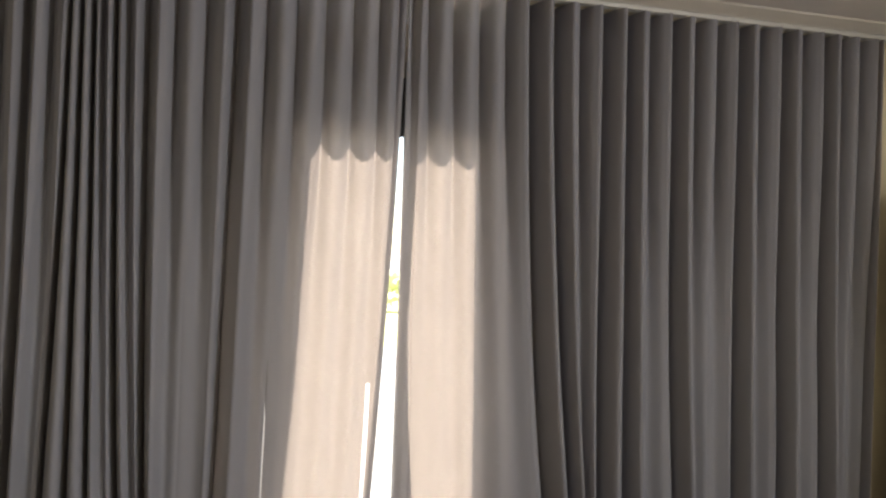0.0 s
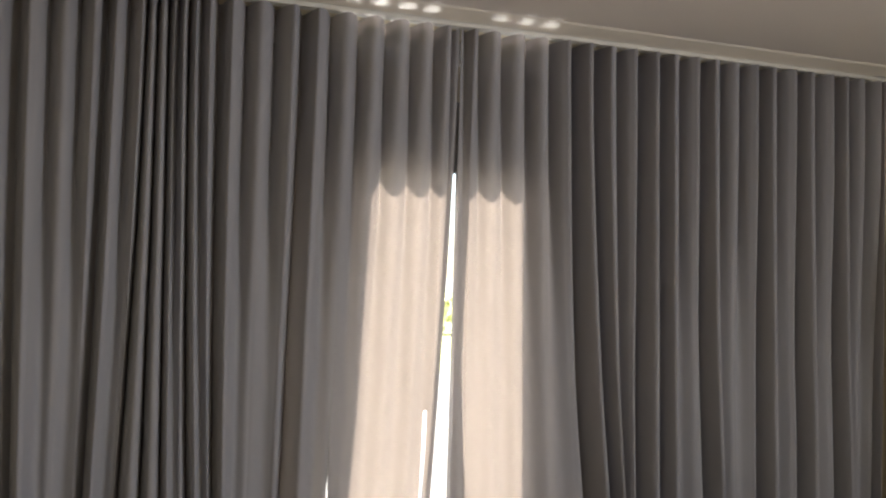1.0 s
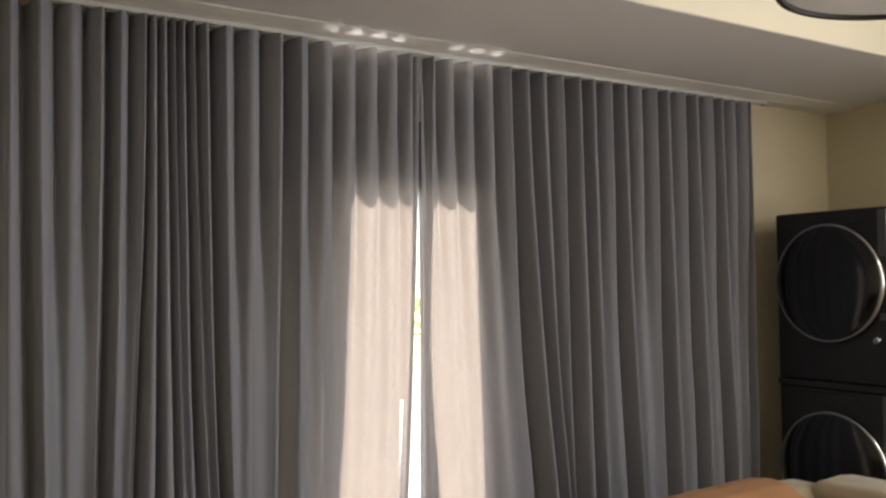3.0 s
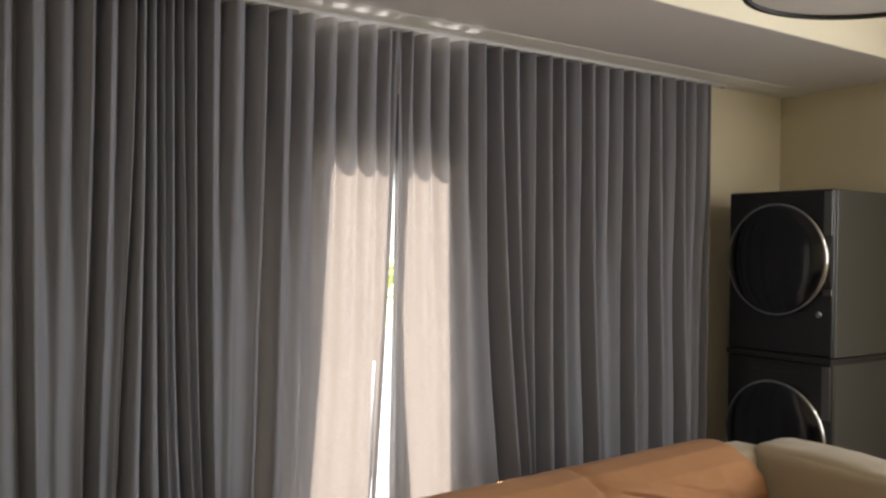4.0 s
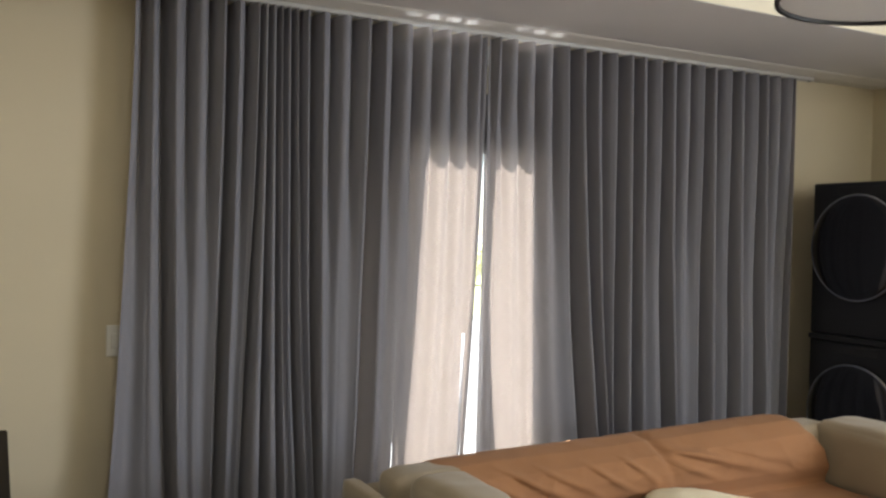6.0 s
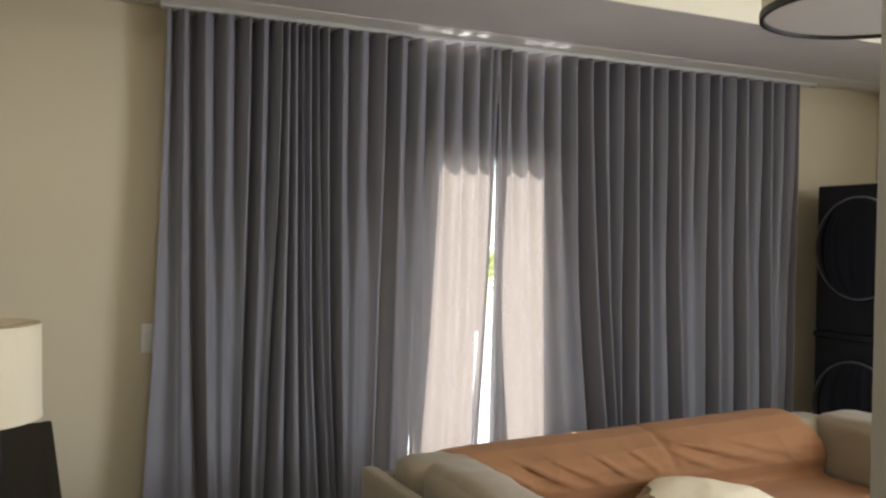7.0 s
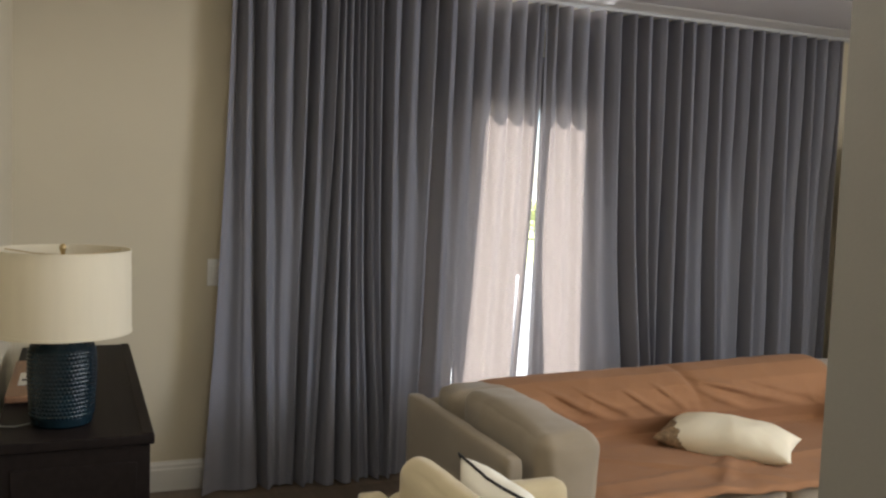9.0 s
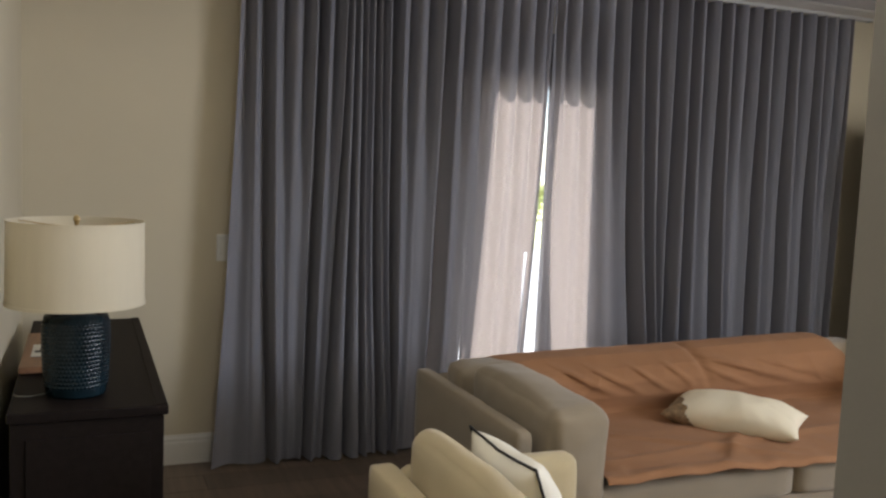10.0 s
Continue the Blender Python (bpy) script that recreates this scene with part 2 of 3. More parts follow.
def pillow_mesh(w, d, t, seed=0.0, n=28, pinch=0.10):
    """A soft pillow lying flat, centred on the origin."""
    bm = bmesh.new()

    def point(u, v, s):
        a, b = 2 * u - 1, 2 * v - 1
        x = w / 2 * a * (1 - pinch * (1 - abs(b) ** 1.5) * abs(a) ** 3)
        y = d / 2 * b * (1 - pinch * (1 - abs(a) ** 1.5) * abs(b) ** 3)
        f = max(0.0, 1 - abs(a) ** 2.4) ** 0.55 * max(0.0, 1 - abs(b) ** 2.4) ** 0.55
        z = s * t / 2 * f
        # puckers that run in from the seam
        rim = max(abs(a), abs(b))
        run = math.atan2(b, a)
        z *= 1 - 0.16 * max(0.0, noise.noise(Vector((math.cos(run) * 7 + seed, math.sin(run) * 7, rim * 1.3)))) * rim ** 2
        nz = noise.noise(Vector((x * 9 + seed, y * 9, s))) * 0.012 + noise.noise(Vector((x * 24 + seed, y * 24, s))) * 0.003
        return Vector((x, y, z + nz * f ** 0.5))
    for s in (1, -1):
        sheet(lambda u, v: point(u, v, s), n, n, bm)
    bmesh.ops.remove_doubles(bm, verts=bm.verts[:], dist=0.0008)
    return bm


def tube(points, radius, seg=8, bm=None):
    bm = bm or bmesh.new()
    rings = []
    pts = [Vector(p) for p in points]
    for i, p in enumerate(pts):
        d = (pts[min(i + 1, len(pts) - 1)] - pts[max(i - 1, 0)]).normalized()
        q = d.to_track_quat("Z", "Y")
        rings.append([bm.verts.new(p + q @ Vector((radius * math.cos(2 * math.pi * k / seg), radius * math.sin(2 * math.pi * k / seg), 0))) for k in range(seg)])
    for a, b in zip(rings, rings[1:]):
        for k in range(seg):
            bm.faces.new((a[k], a[(k + 1) % seg], b[(k + 1) % seg], b[k]))
    bm.faces.new(rings[0][::-1])
    bm.faces.new(rings[-1])
    return bm


# ---- the room ----
XL, XR, YB, YF, Z1, Z2 = -2.48, 3.27, 0.10, -6.2, 2.65, 2.95   # walls, low and high ceiling
DOOR_L, DOOR_R, DOOR_T = -0.30, 0.645, 2.245                      # the garden door's opening
LEAK_GAP = (2.48, 2.585)                                           # sill and head of an unseen opening added to leak light over the door
EDGE = -0.93                                                    # front of the lowered ceiling
PX, PY = -1.147, -3.40                                           # free corner of the partition


def wall(name, pieces, material=WALL):
    bm = bmesh.new()
    for lo, hi in pieces:
        box(lo, hi, bm=bm)
    return tagged(finish(name, bm, material), kind="structure")


wall("wall_north", [((XL - 0.15, YB, 0), (DOOR_L, YB + 0.08, 3.1)), ((DOOR_R, YB, 0), (XR + 0.15, YB + 0.08, 3.1)), ((DOOR_L, YB, DOOR_T), (DOOR_R, YB + 0.08, LEAK_GAP[0])), ((DOOR_L, YB, LEAK_GAP[1]), (DOOR_R, YB + 0.08, 3.1))])
wall("wall_west", [((XL - 0.15, YF, 0), (XL, YB, 3.1))])
BY0, BY1, BZ0, BZ1 = ASSUMED_WINDOW
wall("wall_east", [((XR, YF, 0), (XR + 0.15, BY0, 3.1)), ((XR, BY1, 0), (XR + 0.15, YB, 3.1)), ((XR, BY0, 0), (XR + 0.15, BY1, BZ0)), ((XR, BY0, BZ1), (XR + 0.15, BY1, 3.1))])
wall("wall_south", [((XL - 0.15, YF - 0.15, 0), (XR + 0.15, YF, 3.1))])
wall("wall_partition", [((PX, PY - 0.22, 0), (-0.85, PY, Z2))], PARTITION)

bm = box((XL, EDGE, Z1), (XR, YB, 3.08))
tagged(finish("ceiling_lowered", bm, CEILING), kind="structure")
bm = box((XL, YF, Z2), (XR, EDGE, Z2 + 0.15))
tagged(finish("ceiling_upper", bm, UPPER), kind="structure")
bm = box((XL, EDGE - 0.006, Z1 + 0.002), (XR, EDGE - 0.001, Z2 - 0.002))
tagged(finish("trim_ceiling_step", bm, UPPER), kind="structure")

# moulding between the lowered ceiling and the curtain track
bm = bmesh.new()
prof = ((-0.135, Z1 - 0.001), (-0.128, Z1 - 0.006), (-0.085, Z1 - 0.014), (-0.045, Z1 - 0.020), (-0.034, Z1 - 0.024), (-0.026, Z1 - 0.022), (-0.026, Z1 - 0.014), (YB - 0.002, Z1 - 0.014), (YB - 0.002, Z1 - 0.001))
ends = [[bm.verts.new((x, y, z)) for y, z in prof] for x in (XL + 0.003, XR - 0.003)]
for i in range(len(prof)):
    k = (i + 1) % len(prof)
    bm.faces.new((ends[0][i], ends[1][i], ends[1][k], ends[0][k]))
bm.faces.new(ends[0])
bm.faces.new(ends[1][::-1])
tagged(finish("trim_ceiling_plate", bm, PLASTER), kind="structure")


def skirting(name, a, b, normal):
    """A white skirting with a stepped, rounded top, from a to b along a wall."""
    bm = bmesh.new()
    a, b, nrm = Vector(a), Vector(b), Vector(normal)
    prof = ((0, 0), (0.016, 0), (0.016, 0.108), (0.012, 0.118), (0.012, 0.130), (0.006, 0.142), (0.004, 0.150), (0, 0.150))
    rows = [[bm.verts.new(p + nrm * d + Vector((0, 0, h))) for d, h in prof] for p in (a, b)]
    k = len(prof)
    for i in range(k):
        bm.faces.new((rows[0][i], rows[1][i], rows[1][(i + 1) % k], rows[0][(i + 1) % k]))
    bm.faces.new(rows[0])
    bm.faces.new(rows[1][::-1])
    tagged(finish(name, bm, TRIM), kind="structure")


skirting("baseboard_north", (XL + 0.02, YB - 0.001, 0.002), (DOOR_L - 0.08, YB - 0.001, 0.002), (0, -1, 0))
skirting("baseboard_north_east", (DOOR_R + 0.08, YB - 0.001, 0.002), (XR - 0.02, YB - 0.001, 0.002), (0, -1, 0))
skirting("baseboard_west", (XL + 0.001, YF + 0.02, 0.002), (XL + 0.001, YB - 0.02, 0.002), (1, 0, 0))
skirting("baseboard_east", (XR - 0.001, YF + 0.02, 0.002), (XR - 0.001, YB - 0.02, 0.002), (-1, 0, 0))
skirting("baseboard_partition", (PX - 0.001, PY - 0.22, 0.002), (PX - 0.001, PY, 0.002), (-1, 0, 0))

# ---- garden door behind the curtains ----
door = thing("garden_door", ((DOOR_L + DOOR_R) / 2, YB + 0.045, 0), "white aluminium garden door with one tall clear pane", "door")
tagged(door, kind="structure")
w2, dt = (DOOR_R - DOOR_L) / 2, DOOR_T
for lo, hi in (((-w2, -0.03, 0), (-w2 + 0.035, 0.03, dt)), ((w2 - 0.035, -0.03, 0), (w2, 0.03, dt))):
    part("jamb", box(lo, hi, 0.004), ALU, door)
part("head", box((-w2 + 0.036, -0.03, dt - 0.035), (w2 - 0.036, 0.03, dt), 0.004), ALU, door)
part("threshold", box((-w2 + 0.036, -0.03, 0.0), (w2 - 0.036, 0.03, 0.03), 0.004), ALU, door)
# unseen board added to set the sunlit patch's top edge and dim glow above
part("sun_cut_board", box((-w2 - 0.02, -0.093, 2.03), (w2 + 0.02, -0.085, 2.26), 0.001), DARK, door, "unseen thin dark board added across the opening to cut the sun")
pane = part("pane", box((-w2 + 0.037, -0.003, 0.032), (w2 - 0.037, 0.003, dt - 0.037)), GLASS, door, "clear glass pane")
pane.visible_shadow = False

# frame of the unseen added opening; its wide mullion shapes the light
bm = bmesh.new()
for lo, hi in (((-w2, -0.03, LEAK_GAP[0]), (-w2 + 0.03, 0.03, LEAK_GAP[1])), ((w2 - 0.03, -0.03, LEAK_GAP[0]), (w2, 0.03, LEAK_GAP[1])), ((-0.05, -0.03, LEAK_GAP[0]), (0.15, 0.03, LEAK_GAP[1]))):
    box(lo, hi, 0.003, bm=bm)
part("leak_frame", bm, ALU, door)

# ---- outdoors ----
# unseen slab added outside to keep sun and sky off the added opening
tagged(finish("sky_block", box((XL - 0.5, YB + 0.082, 2.68), (XR + 0.5, YB + 0.38, 2.95)), ALU), kind="structure")
bm = bmesh.new()
vs = [bm.verts.new(p) for p in ((-1800, -1800, -0.1), (1800, -1800, -0.1), (1800, 1800, -0.1), (-1800, 1800, -0.1))]
bm.faces.new(vs)
tagged(finish("ground", bm, PATIO), kind="structure")


def hedge():
    bm = bmesh.new()
    rng = random.Random(4)
    for _ in range(4200):
        c = Vector((rng.uniform(-2.0, 14.0), 22.0 + rng.gauss(0, 0.2), 0))
        top = 1.15 + 0.30 * noise.noise(Vector((c.x * 1.3, 0, 2))) + 0.08 * noise.noise(Vector((c.x * 5, 0, 7)))
        c.z = top * rng.random() ** 0.6
        q = Euler((rng.uniform(-1.4, 1.4), rng.uniform(-1.4, 1.4), rng.uniform(0, 6.3))).to_quaternion()
        s = rng.uniform(0.10, 0.20)
        bm.faces.new([bm.verts.new(c + q @ Vector(p) * s) for p in ((-1, 0, 0), (0, -0.45, 0.1), (1, 0, 0), (0, 0.45, 0.1))])
    return bm


GRASS = surface("sunlit_lawn", (0.27, 0.28, 0.11), 0.9, vary=0.4, scale=3, grain=40, bump=0.6)
bm = bmesh.new()
bm.faces.new([bm.verts.new(p) for p in ((-30, 12, -0.094), (60, 12, -0.094), (60, 60, -0.094), (-30, 60, -0.094))])
tagged(finish("lawn", bm, GRASS), kind="structure")
tagged(finish("hedge", hedge(), LEAF), "clipped green garden hedge beyond the patio", "hedge", kind="stuff")

# ---- curtain track and curtains ----
track = thing("curtain_track", (0, 0, Z1 - 0.016), "slim white ceiling-mounted curtain track with end caps", "curtain track")
bm = bmesh.new()
for lo, hi in (((-1.535, -0.022, -0.006), (2.535, 0.022, 0.0)), ((-1.535, -0.022, -0.026), (2.535, -0.016, -0.0065)), ((-1.535, 0.016, -0.026), (2.535, 0.022, -0.0065))):
    box(lo, hi, 0.0015, bm=bm, seg=1)
part("rail", bm, TRACK, track)
for x in (-1.545, 2.535):
    part("end_cap", box((x, -0.024, -0.028), (x + 0.01, 0.024, 0.0), 0.003), TRACK, track)

ZT = 2.604      # top of the cloth


def curtain_panel(ridges, low, creases, slits=(), inner=0):
    """Cloth hung in ripple folds. ridges: where the folds stand at the track; low: how far each moves sideways on
    its way to the floor (in pairs of place and shift); creases: folds that stay deep all the way down; slits: place, top
    and width of narrow openings between folds; inner: the gap whose free edge hangs flat beside the other panel."""
    lx, ls = [p[0] for p in low], [p[1] for p in low]
    xs = list(ridges)
    per, rows = 22, 60
    rng = random.Random(len(creases) + 5)
    loose = [rng.choice((0.15, 0.3, 0.5, 0.7)) for _ in xs]      # how much of each fold is left lower down
    us = []
    for k in range(len(xs) - 1):
        us += [(k, j / per) for j in range(per)]
    us.append((len(xs) - 2, 1.0))

    def point(k, s, f):
        # f: 0 at the track, 1 at the floor
        gap = xs[k + 1] - xs[k]
        deep = k in creases
        hold = 1.0 - min(1.0, max(0.0, (f - 0.12) / 0.45))
        hold = hold * hold * (3 - 2 * hold)
        size = min(0.056 if deep else 0.044, gap * (1.6 if deep else 0.52))
        # the folds are shallower before the door's opening
        size *= 1 - 0.55 * min(1.0, f / 0.2) * math.exp(-((xs[k] + s * gap - 0.17) / 0.36) ** 4)
        swell = 0.014 * f
        ridge_l = 1.0 + 0.45 * f if (k - 1) in creases or k == 0 else loose[k] + (1 - loose[k]) * hold
        ridge_r = 1.0 + 0.45 * f if deep or k == len(xs) - 2 else loose[k + 1] + (1 - loose[k + 1]) * hold
        valley = 1.1 + 0.2 * f if deep else loose[k] * (1 - hold) + 0.9 * hold
        if k == inner:
            ridge_l, ridge_r = (0.1, ridge_r) if k == 0 else (ridge_l, 0.1)
        ridge = ridge_l * (1 - s) + ridge_r * s
        w = (0.5 - 0.5 * math.cos(2 * math.pi * s)) ** ((1.5 if gap < 0.06 else 0.85) if deep else 0.95)
        y = size * (-ridge * (1 - w) + valley * w) - swell * (0 if deep else 1) * w
        x0 = xs[k] + s * gap
        if deep:
            x0 += gap * 0.13 * math.sin(2 * math.pi * s) * (0.45 + 0.55 * f)
        else:
            x0 += gap * 0.10 * math.sin(2 * math.pi * s) * hold
        sway = float(np.interp(x0, lx, ls)) * f ** 1.6
        wob = 0.010 * noise.noise(Vector((x0 * 3.1, f * 2.2, 5.0))) * f + 0.004 * noise.noise(Vector((x0 * 9.0, f * 5.0, 1.0))) * f
        # the cloth lies flatter where the panels meet
        free = 1 - 0.8 * math.exp(-((x0 - 0.17) / 0.4) ** 2)
        y += 0.012 * noise.noise(Vector((x0 * 2.3, f * 1.7, 9.0))) * f
        y -= free * f * (0.020 * noise.noise(Vector((x0 * 5.5, f * 1.3, 3.0))) + 0.012 * noise.noise(Vector((x0 * 12.0, f * 2.5, 6.0))))
        hang = 0.002 * math.cos(2 * math.pi * s) * (1 - f)
        return Vector((x0 + sway + wob, y, ZT - f * (ZT - 0.012) + hang - 0.004 * (1 - f)))
    bm = bmesh.new()
    grid = [[bm.verts.new(point(k, s, j / rows)) for j in range(rows + 1)] for k, s in us]
    for (k, s), a, b in zip(us, grid, grid[1:]):
        u0 = xs[k] + (s + 0.5 / per) * (xs[k + 1] - xs[k])
        for j in range(rows):
            if not any(abs(u0 - sx) < wide / 2 and a[j].co.z < top for sx, top, wide in slits):
                bm.faces.new((a[j], b[j], b[j + 1], a[j + 1]))
    return bm


LEFT_RIDGES = (-1.520, -1.448, -1.347, -1.244, -1.153, -1.078, -1.0, -0.964, -0.928, -0.889, -0.861, -0.816, -0.773, -0.687, -0.584, -0.473, -0.372, -0.263, -0.155, -0.048, 0.052, 0.146, 0.196)
RIGHT_RIDGES = (0.203, 0.246, 0.339, 0.446, 0.554, 0.662, 0.767, 0.874, 0.98, 1.091, 1.188, 1.295, 1.4, 1.506, 1.61, 1.711, 1.823, 1.928, 2.039, 2.133, 2.229, 2.331, 2.362)
LEFT_SWAY = ((-1.52, -0.11), (-1.42, 0.065), (-1.28, 0.03), (-1.13, -0.03), (-1.04, -0.05), (-0.984, -0.075), (-0.95, -0.005), (-0.916, 0.045), (-0.80, 0.11), (-0.70, 0.03), (-0.42, -0.06), (-0.265, -0.045), (-0.15, -0.10), (0.05, -0.06), (0.14, -0.05), (0.196, -0.13))
RIGHT_SWAY = ((0.203, 0.0), (0.246, 0.02), (0.34, 0.06), (0.45, 0.06), (0.66, 0.19), (0.80, 0.17), (0.90, 0.13), (0.985, 0.06), (1.085, 0.045), (1.31, 0.11), (1.61, 0.06), (2.05, 0.07), (2.25, 0.03), (2.362, -0.02))
left = thing("curtain", (0, 0, 0), "floor-length grey curtain panel in ripple folds, hanging from the track", "curtain", "grey curtains over the garden door")
part("cloth", curtain_panel(LEFT_RIDGES, LEFT_SWAY, {1, 4, 6, 7, 8, 10, 12, 15}, ((0.115, 1.12, 0.0145), (-0.265, 1.22, 0.0078)), inner=21), CURTAIN, left, smooth=True)
right = thing("curtain", (0, 0, 0), "floor-length grey curtain panel in ripple folds, drawn nearly shut", "curtain", "grey curtains over the garden door")
part("cloth", curtain_panel(RIGHT_RIDGES, RIGHT_SWAY, {5, 6, 8, 9, 11, 14, 16, 18, 21}), CURTAIN, right, smooth=True)


def strip(edges_l, edges_r, y, z_of):
    """A band of doubled cloth behind a panel, between two edges that run down it."""
    def point(u, v):
        z = z_of[0] + v * (z_of[1] - z_of[0])
        a = float(np.interp(z, [p[0] for p in edges_l], [p[1] for p in edges_l]))
        b = float(np.interp(z, [p[0] for p in edges_r], [p[1] for p in edges_r]))
        return Vector((a + u * (b - a), y + 0.006 * math.sin(u * 9 + z * 3), z))
    return sheet(point, 10, 50)


# first strip is no edge hem: added unseen to darken cloth beside the sunlit patch
part("side_hem", strip(((0.02, -0.232), (2.3, -0.34)), ((0.02, -0.255), (0.5, -0.226), (1.2, -0.178), (1.95, -0.150), (2.3, -0.14)), 0.072, (0.03, 2.32)), LINING, left, "doubled side hem")
part("side_hem", strip(((0.03, 0.055), (0.9, 0.108), (1.35, 0.134), (1.9, 0.158), (2.3, 0.170)), ((0.03, 0.066), (0.9, 0.128), (1.35, 0.154), (1.9, 0.179), (2.3, 0.192)), 0.034, (0.04, 2.32)), LINING, left, "doubled side hem")
part("side_hem", strip(((0.03, 0.206), (0.9, 0.206), (2.3, 0.208)), ((0.03, 0.33), (0.5, 0.295), (1.0, 0.255), (1.35, 0.240), (1.9, 0.252), (2.3, 0.258)), 0.040, (0.04, 2.32)), LINING, right, "doubled side hem")

# unseen sheer strip added to soften the sunlit patch's right side
part("dimming_layer", strip(((0.03, 0.535), (2.3, 0.492)), ((0.03, 0.73), (2.3, 0.70)), 0.078, (0.04, 2.32)), SHEER, right, "unseen thin cloth layer added to dim the sun on the panel")

# ---- sofa ----
SX0, SX1, SY0, SY1 = -0.83, 1.88, -0.74, -1.77
sofa = thing("sofa", (0, 0, 0), "low beige upholstered sofa with thin panel arms before the curtains", "sofa")
part("base", box((SX0 + 0.071, SY1 + 0.03, 0.07), (SX1 - 0.071, SY0 - 0.1, 0.29), 0.012), SOFA, sofa)
part("back_panel", cushion((SX0 + 0.071, SY0 - 0.1, 0.07), (SX1 - 0.071, SY0, 0.62), 0.022, (0.0, 0.004, 0.0), 0.002), SOFA, sofa, smooth=True)
for lo, hi in ((SX0, SX0 + 0.07), (SX1 - 0.07, SX1)):
    part("arm", cushion((lo, SY1 + 0.02, 0.07), (hi, SY0, 0.645), 0.022, (0.003, 0.0, 0.004), 0.002), SOFA, sofa, smooth=True)
SEAM = 0.44
for i, (lo, hi) in enumerate(((SX0 + 0.1, SEAM - 0.004), (SEAM + 0.004, SX1 - 0.1))):
    part("seat_cushion", cushion((lo, SY1, 0.285), (hi, SY0 - 0.27, 0.425), 0.035, (0.0, 0.012, 0.012), 0.003, seed=i * 7.0), SOFA, sofa, smooth=True)
for i, (lo, hi) in enumerate(((SX0 + 0.11, 0.475), (0.485, 1.62))):
    part("back_cushion", cushion((lo, -1.05, 0.41), (hi, -0.845, 0.702 + 0.018 * i), 0.05, (0.01, 0.012, 0.004), 0.004, lean=0.03, seed=3 + i * 5.0), SOFA, sofa, smooth=True)
part("side_cushion", cushion((-0.715, -1.80, 0.345), (-0.468, -1.09, 0.735), 0.055, (0.016, 0.016, 0.022), 0.006, n=26, seed=11, drop=0.018), SOFA, sofa, smooth=True)
part("side_cushion", cushion((1.475, -1.70, 0.43), (1.775, -0.98, 0.752), 0.055, (0.012, 0.014, 0.020), 0.0055, n=22, seed=19, drop=0.03), SOFA, sofa, smooth=True)
for x in (SX0 + 0.1, SX1 - 0.1):
    for y in (SY0 - 0.06, SY1 + 0.08):
        part("leg", box((x - 0.025, y - 0.025, 0.0), (x + 0.025, y + 0.025, 0.075), 0.004), ESPRESSO, sofa)


